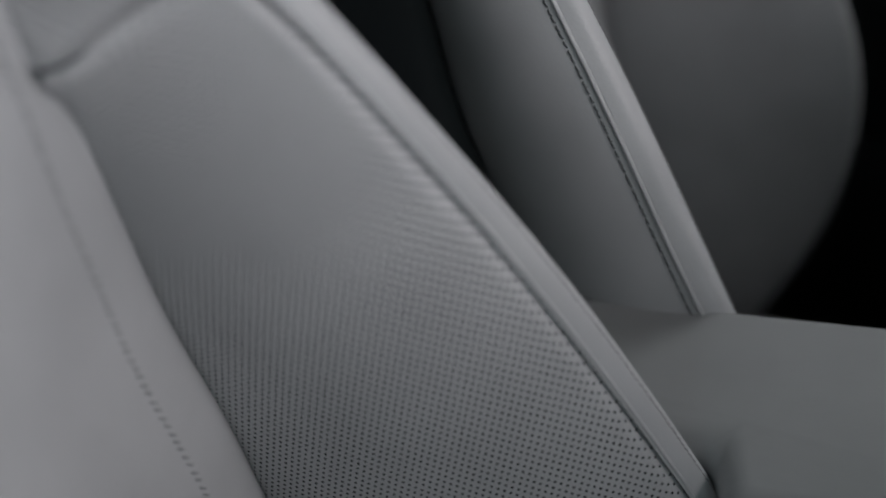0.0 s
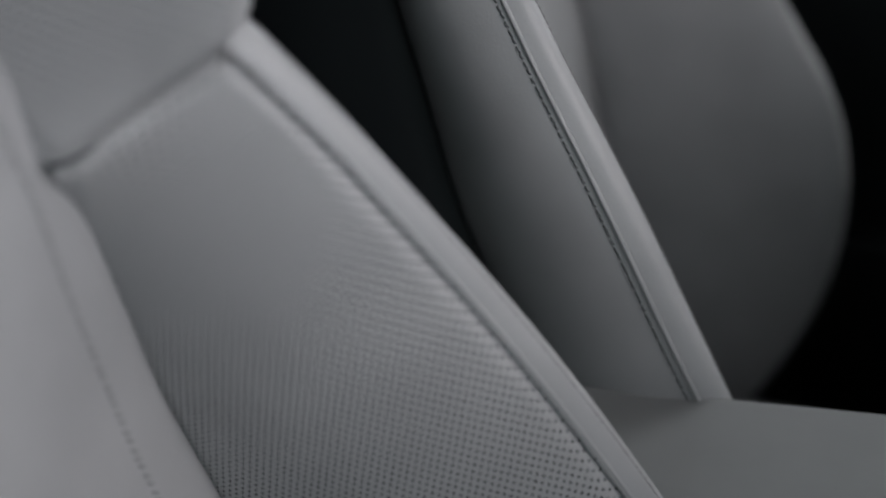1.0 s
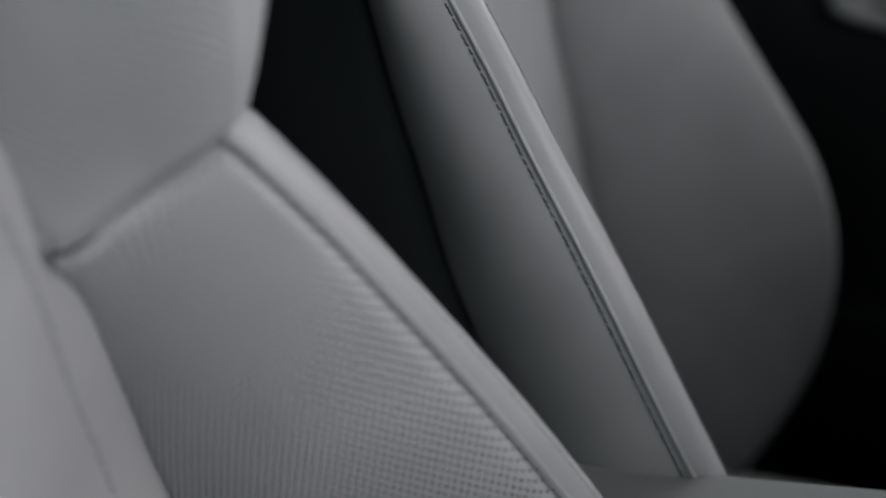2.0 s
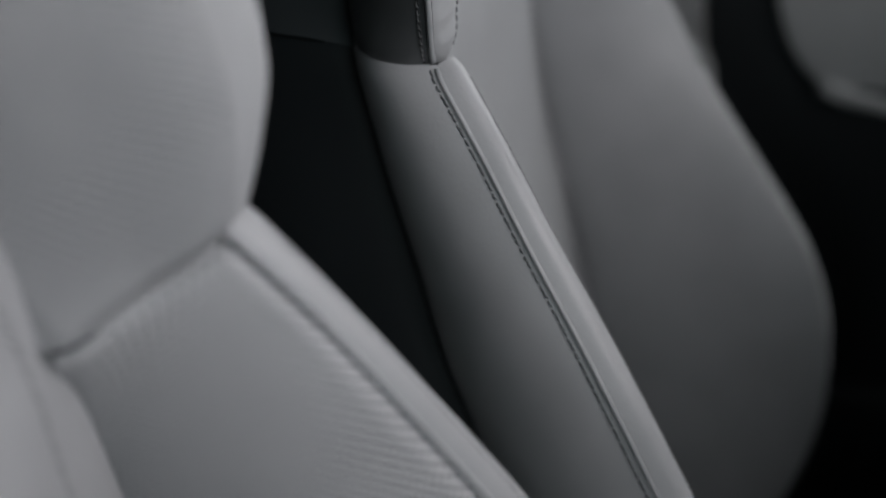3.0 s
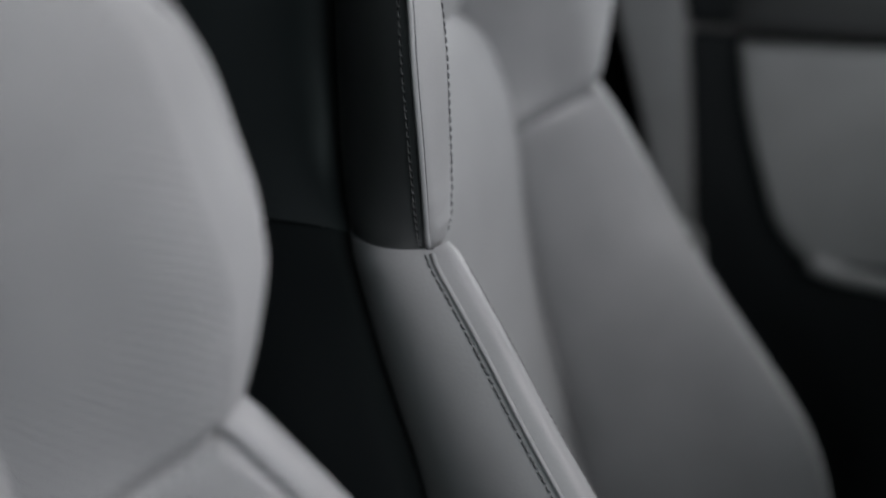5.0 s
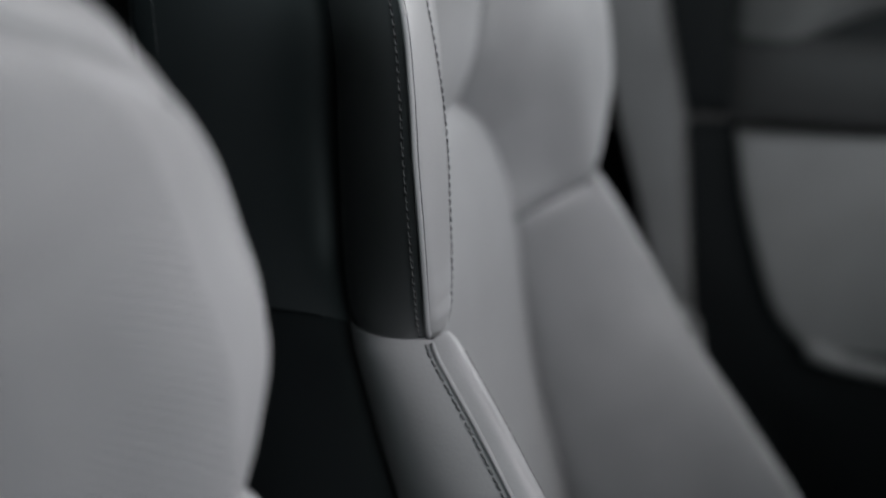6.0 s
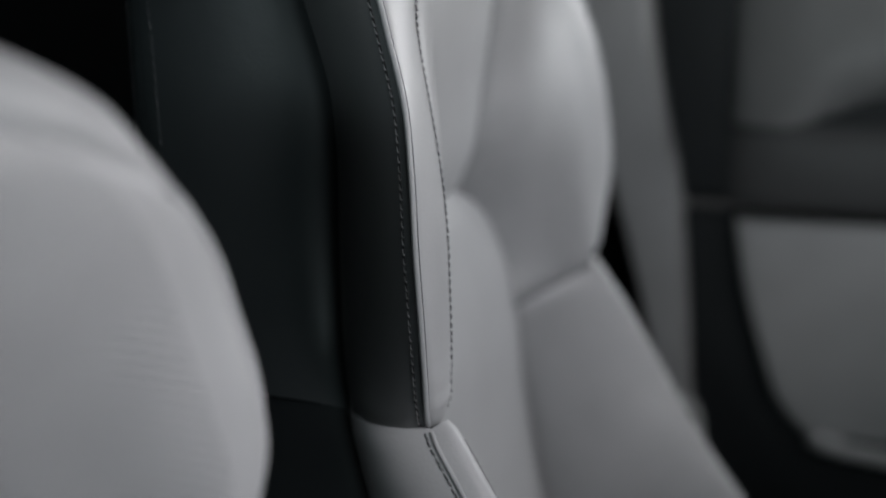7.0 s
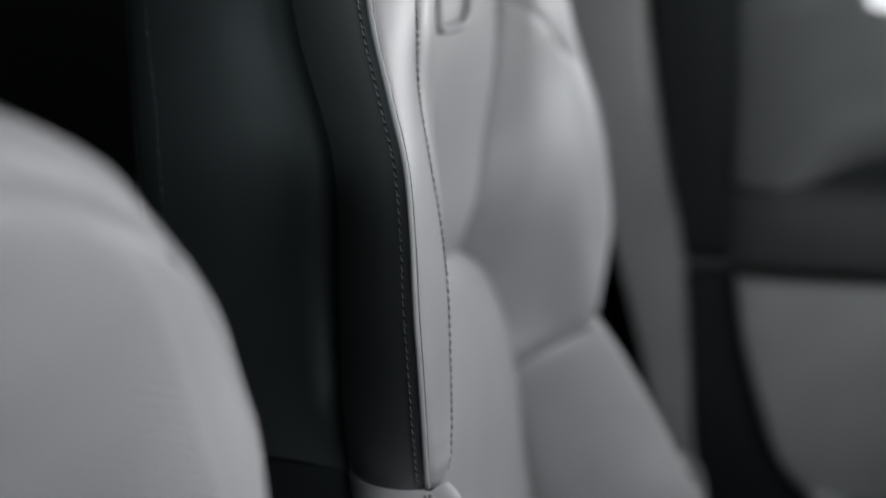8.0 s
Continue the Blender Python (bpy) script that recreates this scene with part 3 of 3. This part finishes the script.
# band above the trim line and the shoulder under the window, with a recess between them
def door_bulge(name, profile, x0, x1, fade, mat):
    """A moulding along the door: profile gives (depth, height) pairs; its near end tapers away over fade metres."""
    q = curve([(d, 0, z) for d, z in profile])(np.linspace(0, 1, 28))
    xs = np.r_[fade * np.linspace(0, 1, 20) ** 2, np.linspace(fade, x1 - x0, 24)[1:]]
    k = np.sqrt(1 - (1 - np.clip(xs / fade, 0, 1)) ** 2)
    v = [(x0 + x, 0.6265 - kk * d, z) for x, kk in zip(xs, k) for d, _, z in q]
    n, m = len(q), len(xs)
    f = [(i * n + j, (i + 1) * n + j, (i + 1) * n + j + 1, i * n + j + 1) for i in range(m - 1) for j in range(n - 1)]
    return part(name, mesh_of(name, v, f, [mat]), door, "moulded door trim, dim light put into its tone")


door_bulge("trim_band", [(0, .684), (.018, .690), (.024, .715), (.024, .745), (.020, .770), (.012, .787)], .088, 1.35, .13, DIM_TRIM)


def door_shoulder():
    """The swelling under the window: it grows out of the shade-toned rear trim and leans back towards the glass; a
    recess runs below it.
    """
    ease = lambda q: np.clip(q, 0, 1) ** 2 * (3 - 2 * np.clip(q, 0, 1))
    xs = np.r_[.088 + .16 * np.linspace(0, 1, 36) ** 2, np.linspace(.248, .36, 25)[1:], np.linspace(.36, 1.35, 20)[1:]]
    lean = np.linspace(0, 1, 60)
    X, T = np.meshgrid(xs, lean)
    foot_z = .787 + .028 * ease((X - .14) / .12)
    top = .984 + .24 * (1 - ease((X - .16) / .085))
    Z = foot_z + T * (top - foot_z)
    turn = np.sqrt(1 - (1 - np.clip((X - .088) / .11, 0, 1)) ** 2)
    deep = ease((X - .14) / .12)
    sill = 1 - deep * (1 - np.sqrt(1 - (1 - np.clip((Z - foot_z) / .085, 0, 1)) ** 2))
    back = np.clip((Z - .84) / .15, 0, 1.6) ** 1.5
    Y = .6245 - turn * sill * (.052 * (1 - .5 * np.minimum(back, 1)) + .035 * ease((X - .10) / .22) * (1 - back))
    v = np.stack([X, Y, Z], -1).reshape(-1, 3)
    n = len(xs)
    f = [(j * n + i, j * n + i + 1, (j + 1) * n + i + 1, (j + 1) * n + i) for j in range(len(lean) - 1) for i in range(n - 1)]
    return part("door_shoulder", mesh_of("door_shoulder", v, f, [LIT_TRIM]), door, "moulded shoulder under the window, light put into its tone")


door_shoulder()
pc = curve([(.100, 0, .674), (.112, 0, .60), (.135, 0, .52), (.165, 0, .445), (.205, 0, .405), (.30, 0, .385), (.60, 0, .375), (1.0, 0, .37)])
pp = pc(np.linspace(0, 1, 60))
armrest = rounded_slab("armrest_panel", [(x, z) for x, _, z in pp] + [(1.0, .674)], 0.590, 0.625, TRIM, door, 0.014, "pale grey door armrest panel")

box("pull_slot", (0.245, 0.586, 0.402), (0.60, 0.596, 0.412), PLASTIC, 0.002, 2, armrest, "dark pull slot")
# rolled lower lip of the armrest, and the map pocket below it
lip = [(x, 0.592, z + 0.007) for x, _, z in pp if x > 0.20]
part("armrest_lip", tube("armrest_lip", lip, 0.012, TRIM, 14), armrest, "rolled pale grey armrest lip")
rounded_slab("map_pocket", [(.06, -.36), (1.30, -.36), (1.30, .02), (.12, -.01), (.06, -.06)], 0.570, 0.622, PLASTIC, door, 0.014, "black moulded door pocket")

# B-pillar trim behind the far seat
pillar = new("pillar_trim")
tagged(pillar, "pale grey moulded trim on the pillar behind the far seat", "trim")
lf = curve([(-.13, 0, 1.25), (-.108, 0, 1.0), (-.042, 0, .735), (.009, 0, .535), (.03, 0, .40), (.035, 0, -.4)])(np.linspace(0, 1, 30))
rt = curve([(-.05, 0, 1.25), (-.021, 0, 1.0), (.005, 0, .839), (.033, 0, .705), (.051, 0, .532), (.06, 0, .40), (.062, 0, -.4)])(np.linspace(0, 1, 30))
rounded_slab("pillar_cover", [(x - .008, z) for x, _, z in lf] + [(x, z) for x, _, z in rt[::-1]], 0.555, 0.66, PILLAR, pillar, 0.010)
for v in pillar.children[0].data.vertices:
    if v.co.y < 0.64:
        v.co.y += 0.4 * (v.co.x + 0.05)

# ---- cabin shell ----
floor = tagged(box("floor", (-1.6, -1.9, -0.46), (1.8, 0.9, -0.40), CARPET, 0), "black carpeted cabin floor", "floor", kind="structure")
roof = tagged(box("ceiling", (-1.6, -1.9, 1.42), (1.8, 0.9, 1.47), LINER, 0), "charcoal cabin roof lining", "ceiling", kind="structure")
# plain black wall stands in for the unlit depth behind the seats
tagged(box("wall_rear", (-1.66, -1.9, -0.40), (-1.60, 0.9, 1.42), CARPET, 0), "plain black wall for the unlit rear of the cabin", "wall", kind="structure")
# unseen wall added to hold back the sky and bounce a little light
tagged(box("wall_near", (-1.6, -1.96, -0.40), (1.8, -1.90, 1.42), NEAR_GREY, 0), "unseen grey wall added to close the near side", "wall", kind="structure")
# unseen block, sized to keep windscreen light off the lower bolsters
dash = new("dashboard")
tagged(dash, "unseen dashboard block that shades the lower seats", "dashboard")
box("dash_pad", (0.64, -1.15, 0.42), (1.44, 0.62, 0.84), PLASTIC, 0.05, 4, dash)
tagged(box("wall_front", (1.44, -1.9, -0.40), (1.50, 0.9, 0.95), PLASTIC, 0), "black dashboard wall below the windscreen", "wall", kind="structure")
tagged(box("wall_far_rear", (-1.6, 0.67, -0.40), (-0.02, 0.75, 1.42), CARPET, 0), "black side wall behind the pillar", "wall", kind="structure")
tagged(box("wall_far_top", (-0.02, 0.67, 1.30), (1.44, 0.75, 1.42), LINER, 0), "charcoal rail above the door window", "wall", kind="structure")

# pale overcast distance outside the far window
back_mat = bpy.data.materials.new("overcast_distance")
back_mat.use_nodes = True
bn = back_mat.node_tree.nodes
em = bn.new("ShaderNodeEmission")
em.inputs[0].default_value, em.inputs[1].default_value = (0.93, 0.96, 1.0, 1), 1.1
back_mat.node_tree.links.new(em.outputs[0], bn["Material Output"].inputs[0])
tagged(box("backdrop", (-2.0, 4.0, -0.4), (4.0, 4.05, 3.0), back_mat, 0), "pale overcast distance outside the window", "backdrop", kind="structure")
